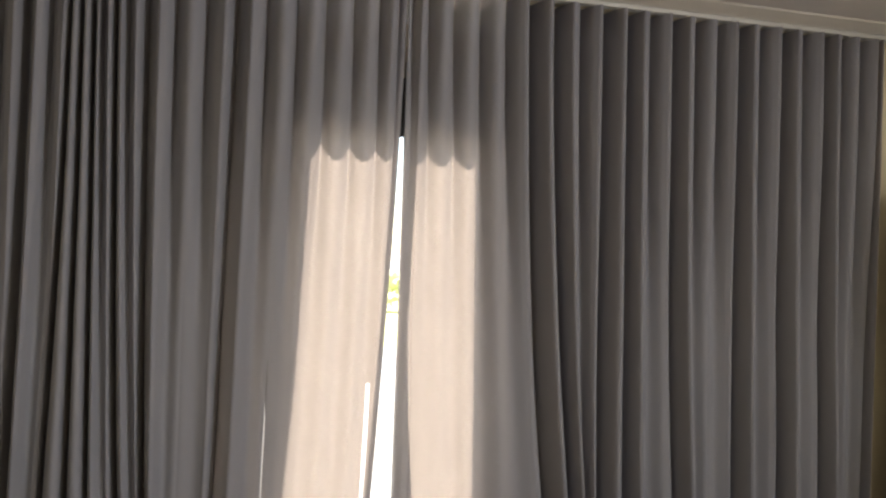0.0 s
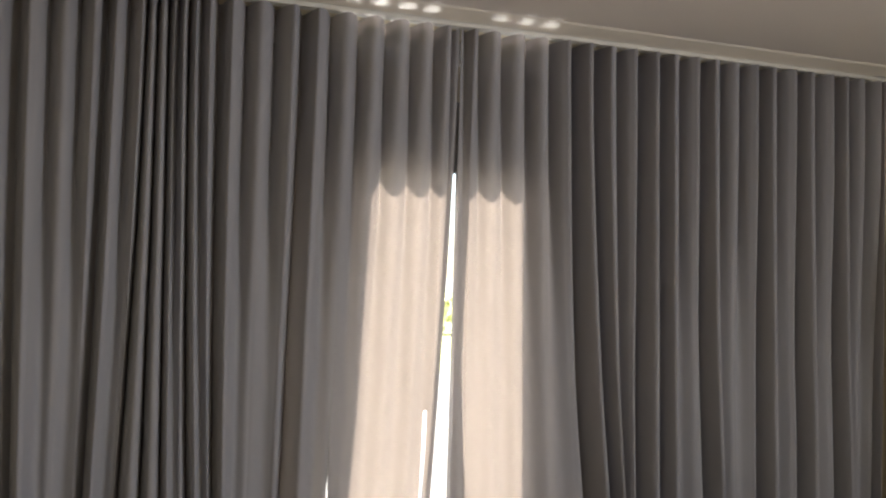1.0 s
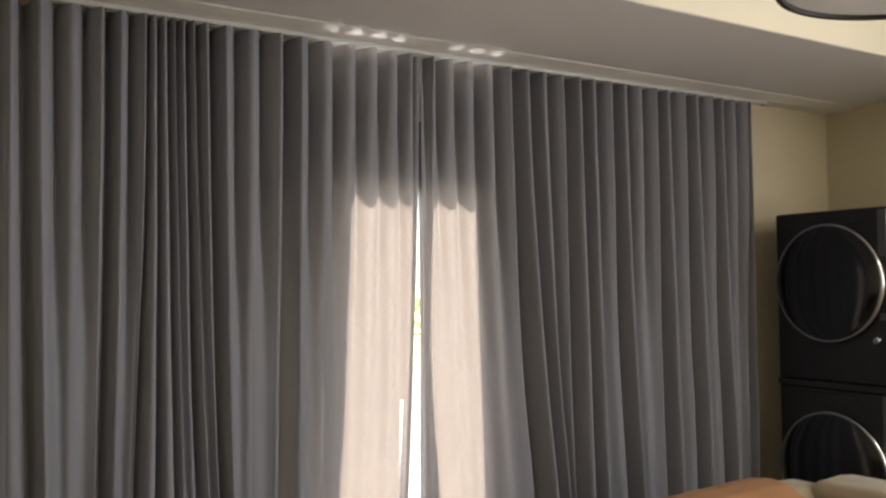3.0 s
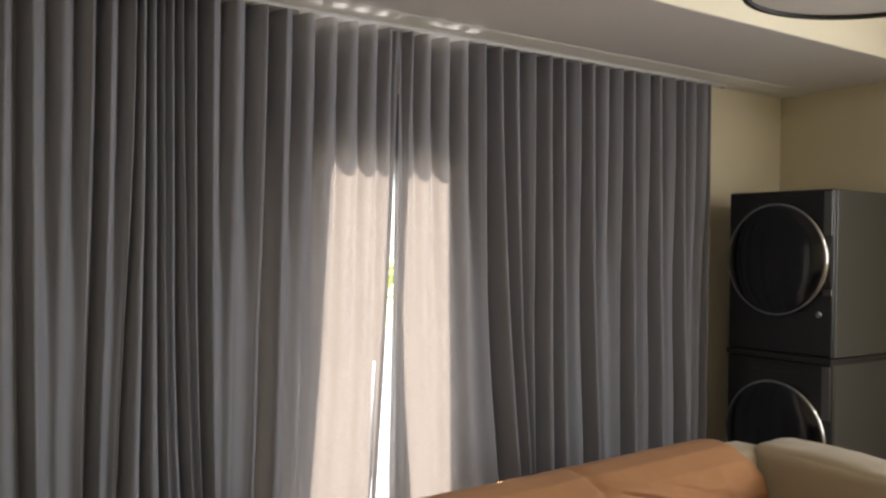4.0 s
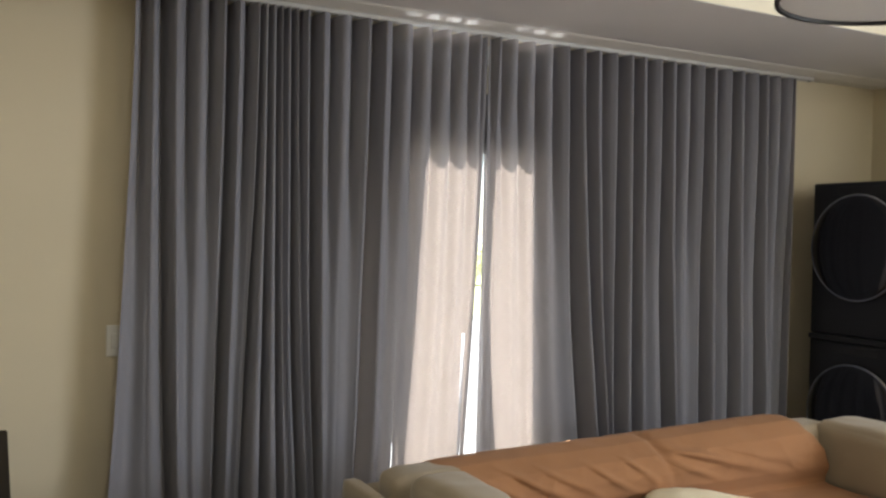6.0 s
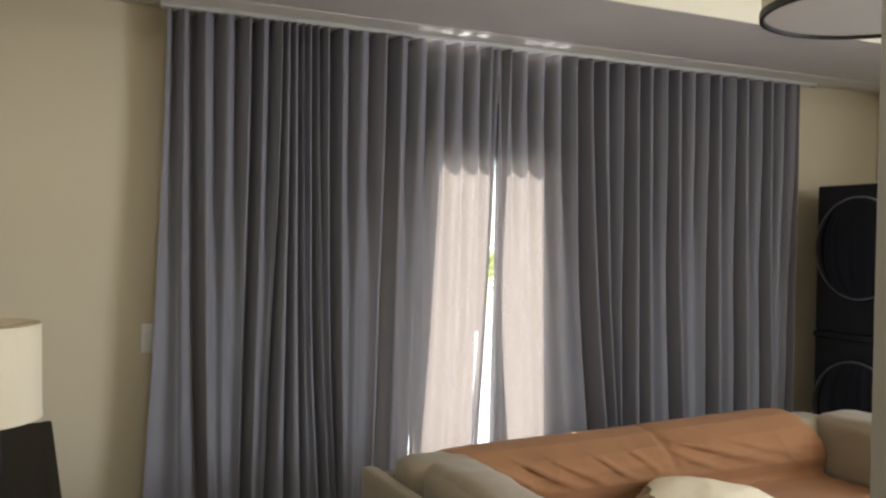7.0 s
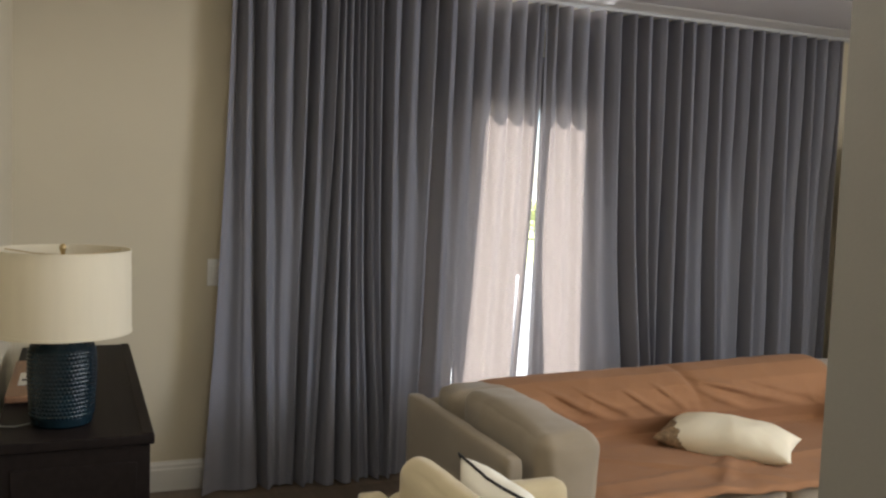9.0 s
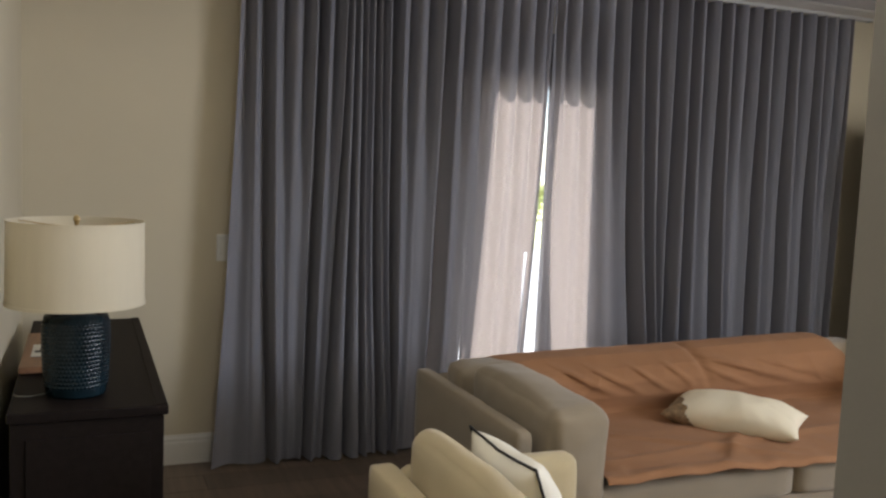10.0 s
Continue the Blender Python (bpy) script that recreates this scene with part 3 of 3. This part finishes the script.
def throw_mesh():
    """A loose cloth laid over the back, the seats and the front edge."""
    run = ((-0.80, 0.64), (-0.805, 0.705), (-0.83, 0.727), (-0.90, 0.737), (-0.98, 0.727), (-1.055, 0.680), (-1.093, 0.61), (-1.095, 0.545), (-1.075, 0.490), (-1.075, 0.463), (-1.12, 0.455), (-1.35, 0.452), (-1.62, 0.452), (-1.74, 0.450), (-1.79, 0.446), (-1.801, 0.436), (-1.804, 0.427))
    # slack folds on the back: from (x, height) to (x, height), how proud, how wide
    slack = ((0.47, 0.715, 1.22, 0.525, 0.030, 0.030), (0.50, 0.66, 0.86, 0.52, 0.022, 0.024), (0.80, 0.68, 1.33, 0.56, 0.016, 0.022), (-0.45, 0.715, -0.12, 0.53, 0.022, 0.024), (-0.32, 0.72, 0.05, 0.53, 0.026, 0.026), (-0.15, 0.71, 0.20, 0.52, 0.020, 0.022), (0.06, 0.70, 0.36, 0.53, 0.022, 0.024), (0.25, 0.72, 0.45, 0.56, 0.018, 0.020), (1.15, 0.60, 1.36, 0.50, 0.018, 0.018), (-0.05, 0.66, -0.20, 0.52, 0.016, 0.020))
    cum = [0.0]
    for a, b in zip(run, run[1:]):
        cum.append(cum[-1] + math.hypot(b[0] - a[0], b[1] - a[1]))
    ys, zs = [p[0] for p in run], [p[1] for p in run]

    def point(u, v):
        d = v * cum[-1]
        y, z = float(np.interp(d, cum, ys)), float(np.interp(d, cum, zs))
        seat = min(1.0, max(0.0, (d - 0.30) / 0.2))
        x0 = -0.56 + 0.075 * seat
        x1 = 1.37 + 0.02 * math.sin(v * 9) + 0.10 * seat
        x = x0 + u * (x1 - x0)
        back = 1 - seat
        # dip between the two back cushions, and slack folds running slantwise
        dip = math.exp(-((x - 0.48 - 0.25 * (0.75 - z)) / 0.028) ** 2) * back
        low_back = min(1.0, max(0.0, (0.74 - z) / 0.12)) * back
        q = Vector((x * 2.0 + z * 2.2, z * 3.0 - x * 0.6, y * 2))
        ridged = 1 - abs(noise.noise(q * 1.7)) * 2.2
        slant = max(0.0, ridged) ** 2.2 * low_back
        puck = max(0.0, 1 - abs(noise.noise(Vector((x * 5.5 - z * 5, z * 6, 2.0)))) * 3.0) ** 2 * low_back
        hem = min(1.0, max(0.0, (d - (cum[-1] - 0.09)) / 0.05))
        flat = max(0.0, 1 - abs(noise.noise(Vector((x * 2.3 + y * 1.1, y * 3.4, 6.0)))) * 2.6) ** 2.5 * seat
        ruck = max(0.0, 1 - abs(noise.noise(Vector((x * 6.0 - y * 3, y * 6.5, 8.0)))) * 3.2) ** 2 * seat * min(1.0, max(0.0, (-1.42 - y) / 0.2))
        soft = 0.004 * noise.noise(Vector((x * 11, y * 11, z * 11)))
        crease = 0.020 * math.exp(-((x - 0.15 - 0.9 * (y + 1.72)) / 0.045) ** 2) + 0.022 * math.exp(-((x - 0.35 + 1.4 * (y + 1.72)) / 0.045) ** 2) + 0.018 * math.exp(-((y + 1.60 - 0.12 * x) / 0.032) ** 2)
        z += soft + 0.002 * flat + 0.002 * ruck + 0.6 * crease * seat * (1 - hem) * min(1.0, max(0.0, (-1.25 - y) / 0.15)) - 0.009 * dip
        pull = 0.0
        for ax, az, bx, bz, amp, wide in slack:
            dx, dz = bx - ax, bz - az
            t = max(0.0, min(1.0, ((x - ax) * dx + (z - az) * dz) / (dx * dx + dz * dz)))
            off = math.hypot(x - ax - t * dx + 0.02 * noise.noise(Vector((x * 6, z * 6, 1))), z - az - t * dz) / (0.9 * wide * (0.35 + 0.65 * t))
            pull += 1.45 * amp * math.exp(-off * off) * min(1.0, 4 * t) * min(1.0, 5 * (1.05 - t))
        y += -(0.014 * slant + 0.010 * puck + pull * back) + 0.022 * dip
        # the cloth lies close to the cushions at its ends
        end = 1.5 * math.exp(-(x - x0) / 0.07) + math.exp(-(x1 - x) / 0.05)
        z -= 0.024 * end * back
        y += 0.012 * end * back
        # a wavy hem that hangs a little over the front
        if hem > 0:
            z += hem * (0.010 * math.sin(5.2 * x + 2.2) + 0.012 * noise.noise(Vector((x * 7, 0, 0)))) + 0.01 * hem
            y -= hem * 0.010 * (1 + noise.noise(Vector((x * 9, 3, 0))))
        z += (0.045 * max(0.0, (x + 0.53) / 1.9) ** 1.5 - 0.023) * back
        return Vector((x, y - 0.004, z + 0.006))
    return sheet(point, 300, 190)


throw = finish("throw_blanket", throw_mesh(), THROW, True)
tagged(throw, "creased terracotta cotton throw spread over the sofa's back and seats", "blanket")
sol = throw.modifiers.new("thickness", "SOLIDIFY")
sol.thickness, sol.offset = 0.004, 1.0

# ivory pillow with a mottled brown end, lying on the throw
pil = thing("scatter_pillow", (0.47, -1.355, 0.505), "ivory pillow with a mottled brown end, lying on the throw", "pillow")
pil.rotation_euler = (radians(3), radians(1), radians(-51))
part("cover", pillow_mesh(0.57, 0.35, 0.19, 2.0, n=44, pinch=0.07), PILLOW, pil, smooth=True)
bm = pillow_mesh(0.57, 0.35, 0.19, 2.0, n=110, pinch=0.07)
drop_faces = []
for f in bm.faces:
    c = f.calc_center_median()
    limit = (-0.242 - 0.35 * c.y if c.z > 0.01 else -0.11 - 0.9 * (c.z + 0.06) - 0.5 * max(0.0, c.y + 0.08)) + 0.022 * noise.noise(Vector((c.x * 22, c.y * 24, c.z * 22)))
    if c.x > limit:
        drop_faces.append(f)
bmesh.ops.delete(bm, geom=drop_faces, context="FACES")
for v in bm.verts:
    v.co = Vector((v.co.x * 1.012 - 0.002, v.co.y * 1.012, v.co.z * 1.03 + math.copysign(0.0015, v.co.z))) + 0.004 * noise.noise_vector(v.co * 40)
part("end_band", bm, PILLOW_END, pil, "mottled brown cloth band", smooth=True)

# ---- armchair ----
chair = thing("armchair", (0, 0, 0), "cream upholstered armchair with a loose back cushion, beside the sofa", "armchair")
AX0, AX1, AY0, AY1 = -1.40, -0.68, -1.84, -2.74
part("back_panel", cushion((AX0, AY1, 0.08), (AX0 + 0.09, AY0, 0.625), 0.022, (0.003, 0, 0.004), 0.002), CREAM, chair, smooth=True)
for lo, hi in ((AY0 - 0.10, AY0), (AY1, AY1 + 0.10)):
    part("arm", cushion((AX0 + 0.09, lo, 0.08), (AX1, hi, 0.615), 0.045, (0.004, 0.006, 0.006), 0.003), CREAM, chair, smooth=True)
part("base", box((AX0 + 0.09, AY1 + 0.10, 0.08), (AX1 - 0.02, AY0 - 0.10, 0.27), 0.012), CREAM, chair)
part("seat_cushion", cushion((AX0 + 0.10, AY1 + 0.105, 0.265), (AX1, AY0 - 0.105, 0.43), 0.04, (0.01, 0, 0.02), 0.004, seed=31), CREAM, chair, smooth=True)
part("back_cushion", cushion((AX0 + 0.092, AY1 + 0.12, 0.42), (AX0 + 0.212, AY0 - 0.10, 0.765), 0.0595, (0.01, 0.02, 0.01), 0.005, seed=37), CREAM, chair, smooth=True)
for x in (AX0 + 0.05, AX1 - 0.06):
    for y in (AY0 - 0.05, AY1 + 0.05):
        part("leg", box((x - 0.022, y - 0.022, 0.0), (x + 0.022, y + 0.022, 0.085), 0.004), ESPRESSO, chair)

pp = thing("piped_pillow", (-1.03, -2.18, 0.572), "white pillow with black piping, propped in the armchair", "pillow")
pp.rotation_euler = (radians(-7), radians(68), radians(-9))
part("cover", pillow_mesh(0.39, 0.47, 0.19, 8.0), PILLOW_WHITE, pp, smooth=True)
seam = []
for k in range(96):
    side, q = divmod(k, 24)
    e = 2 * q / 24 - 1
    a, b = ((e, -1), (1, e), (-e, 1), (-1, -e))[side]
    seam.append((0.195 * a * (1 - 0.10 * (1 - abs(b) ** 1.5) * abs(a) ** 3) * 1.01, 0.235 * b * (1 - 0.10 * (1 - abs(a) ** 1.5) * abs(b) ** 3) * 1.01, 0.004 * noise.noise(Vector((a * 4, b * 4, 0)))))
part("piping", tube(seam + seam[:1], 0.0042), PIPING, pp, "black corded piping", smooth=True)

# ---- dresser with lamp ----
dresser = thing("dresser", (0, 0, 0), "low espresso-stained wooden dresser standing along the wall", "dresser")
DX0, DX1, DY0, DY1, DH = -2.42, -1.98, -1.69, -0.195, 0.805
part("body", box((DX0 + 0.008, DY0 + 0.008, 0.06), (DX1 - 0.012, DY1 - 0.008, DH - 0.032), 0.003), ESPRESSO, dresser)
part("top", box((DX0, DY0, DH - 0.030), (DX1, DY1, DH), 0.004), ESPRESSO, dresser)
part("plinth", box((DX0 + 0.03, DY0 + 0.03, 0.0), (DX1 - 0.04, DY1 - 0.03, 0.058), 0.002), ESPRESSO, dresser)
part("end_panel", box((DX0 + 0.05, DY0 + 0.002, 0.12), (DX1 - 0.05, DY0 + 0.007, DH - 0.08), 0.002), ESPRESSO, dresser)
part("top_border", box((DX1 - 0.035, DY0 + 0.004, DH + 0.0005), (DX1 - 0.004, DY1 - 0.004, DH + 0.004), 0.0015), ESPRESSO, dresser)

LX, LY = -2.238, -1.49
lamp_t = thing("table_lamp", (LX, LY, DH), "unlit table lamp with teal glazed base and ivory drum shade", "table lamp")


def lamp_body():
    prof = ((0.0, 0.0), (0.078, 0.0), (0.087, 0.006), (0.091, 0.03), (0.095, 0.09), (0.098, 0.15), (0.098, 0.205), (0.095, 0.235), (0.084, 0.257), (0.060, 0.270), (0.030, 0.276), (0.022, 0.28))
    rr, hh = [p[0] for p in prof], [p[1] for p in prof]
    seg, rows = 208, 130
    idx = list(range(len(prof)))

    def point(u, v):
        s = v * (len(prof) - 1)
        r, h = float(np.interp(s, idx, rr)), float(np.interp(s, idx, hh))
        a = 2 * math.pi * u
        if 0.028 < h < 0.250:
            row = (h - 0.03) / 0.0128
            k = math.floor(row)
            f = row - k
            beads = abs(math.sin(a * 26 + (k % 2) * math.pi / 2))
            r += 0.0026 * math.sin(math.pi * f) * (0.15 + 0.85 * beads)
        return Vector((r * math.cos(a), r * math.sin(a), h))

    # rings spaced by height along the wall so that the beads resolve
    bm = bmesh.new()
    vs_at = [0.0, 1.0, 2.0] + [2.0 + 5.0 * i / 150 for i in range(1, 151)] + [7.0 + 4.0 * i / 10 for i in range(1, 11)]
    rings = [[bm.verts.new(point(k / seg, s / 11.0)) for k in range(seg)] for s in vs_at]
    for a, b in zip(rings, rings[1:]):
        for k in range(seg):
            bm.faces.new((a[k], a[(k + 1) % seg], b[(k + 1) % seg], b[k]))
    return bm


part("base", lamp_body(), CERAMIC, lamp_t, "teal glazed ceramic with rows of beads", smooth=True)
part("neck", lathe(((0.022, 0.275), (0.022, 0.295), (0.010, 0.298), (0.010, 0.33), (0.016, 0.332), (0.016, 0.38), (0.004, 0.384), (0.004, 0.45)), 20), BRASS, lamp_t, smooth=True)
part("harp", tube([(0.058 * math.sin(math.pi * k / 20), 0, 0.33 + 0.185 * k / 20) for k in range(21)], 0.002), BRASS, lamp_t)
part("harp", tube([(-0.058 * math.sin(math.pi * k / 20), 0, 0.33 + 0.185 * k / 20) for k in range(21)], 0.002), BRASS, lamp_t)
SB, ST = 0.287, 0.532
shade = part("shade", lathe(((0.200, SB), (0.199, SB + 0.06), (0.198, SB + 0.13), (0.197, SB + 0.20), (0.196, ST)), 72), SHADE, lamp_t, "ivory linen drum shade", smooth=True)
for r, z in ((0.2005, SB), (0.1965, ST)):
    part("rim", lathe(((r - 0.002, z - 0.004), (r + 0.0012, z - 0.004), (r + 0.0012, z + 0.005), (r - 0.002, z + 0.005), (r - 0.002, z - 0.004)), 72), SHADE, shade)
bm = bmesh.new()
for k in range(3):
    a = 2 * math.pi * k / 3 + 0.5
    tube([(0, 0, ST - 0.015), (0.1 * math.cos(a), 0.1 * math.sin(a), ST - 0.012), (0.195 * math.cos(a), 0.195 * math.sin(a), ST - 0.003)], 0.002, 6, bm)
part("spider", bm, BRASS, lamp_t)
part("finial", lathe(((0.0001, ST - 0.02), (0.006, ST - 0.018), (0.006, ST - 0.004), (0.010, ST + 0.004), (0.0105, ST + 0.012), (0.006, ST + 0.020), (0.0001, ST + 0.022)), 16), BRASS, lamp_t, smooth=True)
part("cord", tube([(-0.09, -0.01, 0.006), (-0.13, -0.03, 0.005), (-0.165, -0.02, 0.005), (-0.182, 0.02, 0.005)], 0.002), GREY, lamp_t, "pale lamp cord", smooth=True)

board = thing("wooden_board", (-2.262, -0.93, DH + 0.0045), "flat brown wooden board with a white card, lying on the dresser", "board")
part("slab", box((-0.155, -0.30, 0.0), (-0.015, 0.30, 0.024), 0.006), BOARD, board)
part("card", box((-0.125, -0.14, 0.0245), (-0.06, 0.06, 0.0262)), CARD, board, "white card with a dark printed mark")
bm = bmesh.new()
for lo, hi in (((-0.115, -0.08, 0.0266), (-0.095, -0.05, 0.0272)), ((-0.10, -0.048, 0.0266), (-0.08, -0.015, 0.0272)), ((-0.088, -0.012, 0.0266), (-0.07, 0.01, 0.0272))):
    box(lo, hi, bm=bm)
part("print", bm, INK, board)

# ---- stacked laundry machines ----
MX0, MX1, MY0, MY1 = 2.483, 3.22, -0.77, -0.10


def machine(name, z0, h, zc, label):
    """A front-loading machine that faces west, h high, its door centred at zc."""
    e = thing(name, (MX0, (MY0 + MY1) / 2, z0), label, "washing machine" if name == "washing_machine" else "dryer", "stacked laundry machines")
    hw = (MY1 - MY0) / 2
    part("body", box((0.03, -hw, 0.012), (MX1 - MX0, hw, h), 0.010), STEEL_SIDE, e, "graphite painted side panels")
    part("front", box((0.0, -hw, 0.012), (0.029, hw, h), 0.012), STEEL, e, "brushed graphite steel front")
    part("control_panel", box((-0.003, -0.15, h - 0.072), (0.004, 0.16, h - 0.026), 0.003), DARK, e, "black control strip")
    # round door: dished smoked glass in a chrome ring, its axis along x
    ringp = ((0.300, 0.0), (0.317, 0.003), (0.3215, 0.018), (0.317, 0.033), (0.311, 0.038), (0.305, 0.036))
    bm = lathe(ringp, 72)
    m = Matrix.Translation((0, 0, zc)) @ Matrix.Rotation(radians(-90), 4, "Y")
    bmesh.ops.transform(bm, matrix=m, verts=bm.verts[:])
    d = part("door", bm, CHROME, e, "chrome door ring", smooth=True)
    bm = lathe(((0.3075, 0.034), (0.290, 0.043), (0.22, 0.056), (0.14, 0.064), (0.06, 0.067), (0.0005, 0.068)), 72)
    bmesh.ops.transform(bm, matrix=m, verts=bm.verts[:])
    part("glass", bm, GLOSS, d, "smoked black glass", smooth=True)
    bm = lathe(((0.0005, 0.020), (0.016, 0.020), (0.020, 0.014), (0.020, 0.0)), 24)
    bmesh.ops.transform(bm, matrix=Matrix.Translation((0, -0.262, zc - 0.295)) @ Matrix.Rotation(radians(-90), 4, "Y"), verts=bm.verts[:])
    part("badge", bm, CHROME, e, "small round chrome badge", smooth=True)
    # dark slab stands in for the grip's shaded recess; bright steel above and below it
    part("grip_recess_dark", box((-0.002, -hw + 0.012, zc - 0.15), (0.006, -hw + 0.052, zc + 0.13), 0.003), DARK, e, "flat dark slab standing in for the recessed grip beside the door")
    for lo, hi in ((zc + 0.135, h - 0.012), (zc - 0.19, zc - 0.155)):
        part("grip_end", box((-0.004, -hw + 0.008, lo), (0.006, -hw + 0.058, hi), 0.003), GRIP, e, "paler brushed steel edge")
    return e


machine("washing_machine", 0.025, 0.978, 0.540, "graphite front-loading washing machine with black round door, under the dryer")
machine("tumble_dryer", 1.024, 0.931, 0.542, "graphite tumble dryer with black round door, stacked on the washer")
kit = finish("stacking_kit", box((MX0 - 0.016, MY0 - 0.004, 1.004), (MX1 - 0.02, MY1 - 0.004, 1.035), 0.003), DARK)
tagged(kit, "thin black stacking shelf between the two machines", "stacking kit")
for x in (MX0 + 0.06, MX1 - 0.06):
    for y in (MY0 + 0.06, MY1 - 0.06):
        bm = lathe(((0.0005, 0.0), (0.022, 0.0), (0.022, 0.02), (0.014, 0.022), (0.014, 0.038)), 16, (x - MX0, y - (MY0 + MY1) / 2))
        foot = part("foot", bm, DARK, bpy.data.objects["washing_machine"])
        foot.location.z = -0.025

# ---- ceiling fittings ----
pend = thing("ceiling_lamp", (0.42, -2.15, 2.35), "round drum ceiling lamp, unlit, with a black rim and frosted underside", "ceiling lamp")
part("rim", lathe(((0.352, -0.006), (0.366, -0.006), (0.366, 0.018), (0.352, 0.018), (0.352, -0.006)), 96), DARK, pend, "black metal rim")
part("diffuser", lathe(((0.0005, 0.002), (0.20, 0.003), (0.351, 0.006)), 96), DIFFUSER, pend, "frosted white underside", smooth=True)
part("drum", lathe(((0.360, 0.0185), (0.360, 0.16), (0.356, 0.16), (0.356, 0.0185)), 96), SHADE, pend, "ivory cloth drum", smooth=True)
part("stem", lathe(((0.010, 0.006), (0.010, 0.575)), 16), DARK, pend)
part("canopy", lathe(((0.0005, 0.570), (0.065, 0.572), (0.068, 0.58), (0.068, 0.5985)), 32), DARK, pend, smooth=True)

# assumed side window, added out of sight behind the camera to light the room
bw = thing("side_window", (XR + 0.07, 0, 0), "assumed wide white-framed window in the side wall, out of view", "window")
tagged(bw, kind="structure")
y0, y1, z0, z1 = ASSUMED_WINDOW
ym = (y0 + y1) / 2
for lo, hi in (((-0.03, y0, z0), (0.03, y0 + 0.05, z1)), ((-0.03, y1 - 0.05, z0), (0.03, y1, z1)), ((-0.03, y0 + 0.051, z0), (0.03, y1 - 0.051, z0 + 0.05)), ((-0.03, y0 + 0.051, z1 - 0.05), (0.03, y1 - 0.051, z1)), ((-0.03, ym - 0.03, z0 + 0.051), (0.03, ym + 0.03, z1 - 0.051))):
    part("window_frame", box(lo, hi, 0.003), ALU, bw)

# fittings for the unseen fill lights on the ceiling
disc = None
for px, py in PANELS:
    if disc is None:
        disc = thing("ceiling_light", (px, py, Z2), "unseen flat round white fill light on the ceiling, switched on", "ceiling light", "flat round ceiling lights")
        part("trim", lathe(((0.235, -0.001), (0.250, -0.003), (0.250, -0.028), (0.236, -0.030), (0.235, -0.001)), 48), TRIM, disc)
        part("lens", lathe(((0.0005, -0.024), (0.2345, -0.024)), 48), GLOW, disc, "glowing white lens")
    else:
        copy_thing(disc, Matrix.Translation((px, py, Z2)))

# ---- small things ----
sw = thing("wall_switch", (-1.565, YB - 0.0005, 1.10), "pale rectangular wall switch plate beside the curtain", "switch")
part("plate", box((-0.036, -0.007, -0.068), (0.036, 0.0, 0.068), 0.003), PLATE, sw)
part("rocker", box((-0.016, -0.0115, -0.033), (0.016, -0.0072, 0.033), 0.002), PLATE, sw)

# ---- floor ----
tagged(finish("floor", box((XL - 0.1, YF - 0.1, -0.08), (XR + 0.1, YB + 0.075, -0.006)), GROUT), kind="structure")
floor = bpy.data.objects["floor"]
PW, PL = 0.198, 1.22
rest = bmesh.new()
col = 0
y = YB - 0.003
rng = random.Random(3)
while y > YF:
    off = (col * 0.41) % PL
    x = XL - off
    while x < XR:
        a, b = max(x, XL + 0.002), min(x + PL - 0.003, XR - 0.002)
        lo_y = max(y - PW, YF)
        if b - a > 0.02:
            if y > -3.3 and x < 1.0:
                pb = box((a, lo_y + 0.003, -0.0055), (b, y, 0.0))
                ob = finish("plank", pb, PLANK)
                ob.parent = floor
            else:
                box((a, lo_y + 0.003, -0.0055), (b, y, 0.0), bm=rest)
        x += PL
    y -= PW
    col += 1
tagged(part("planks_beyond", rest, PLANK, floor), kind="stuff")
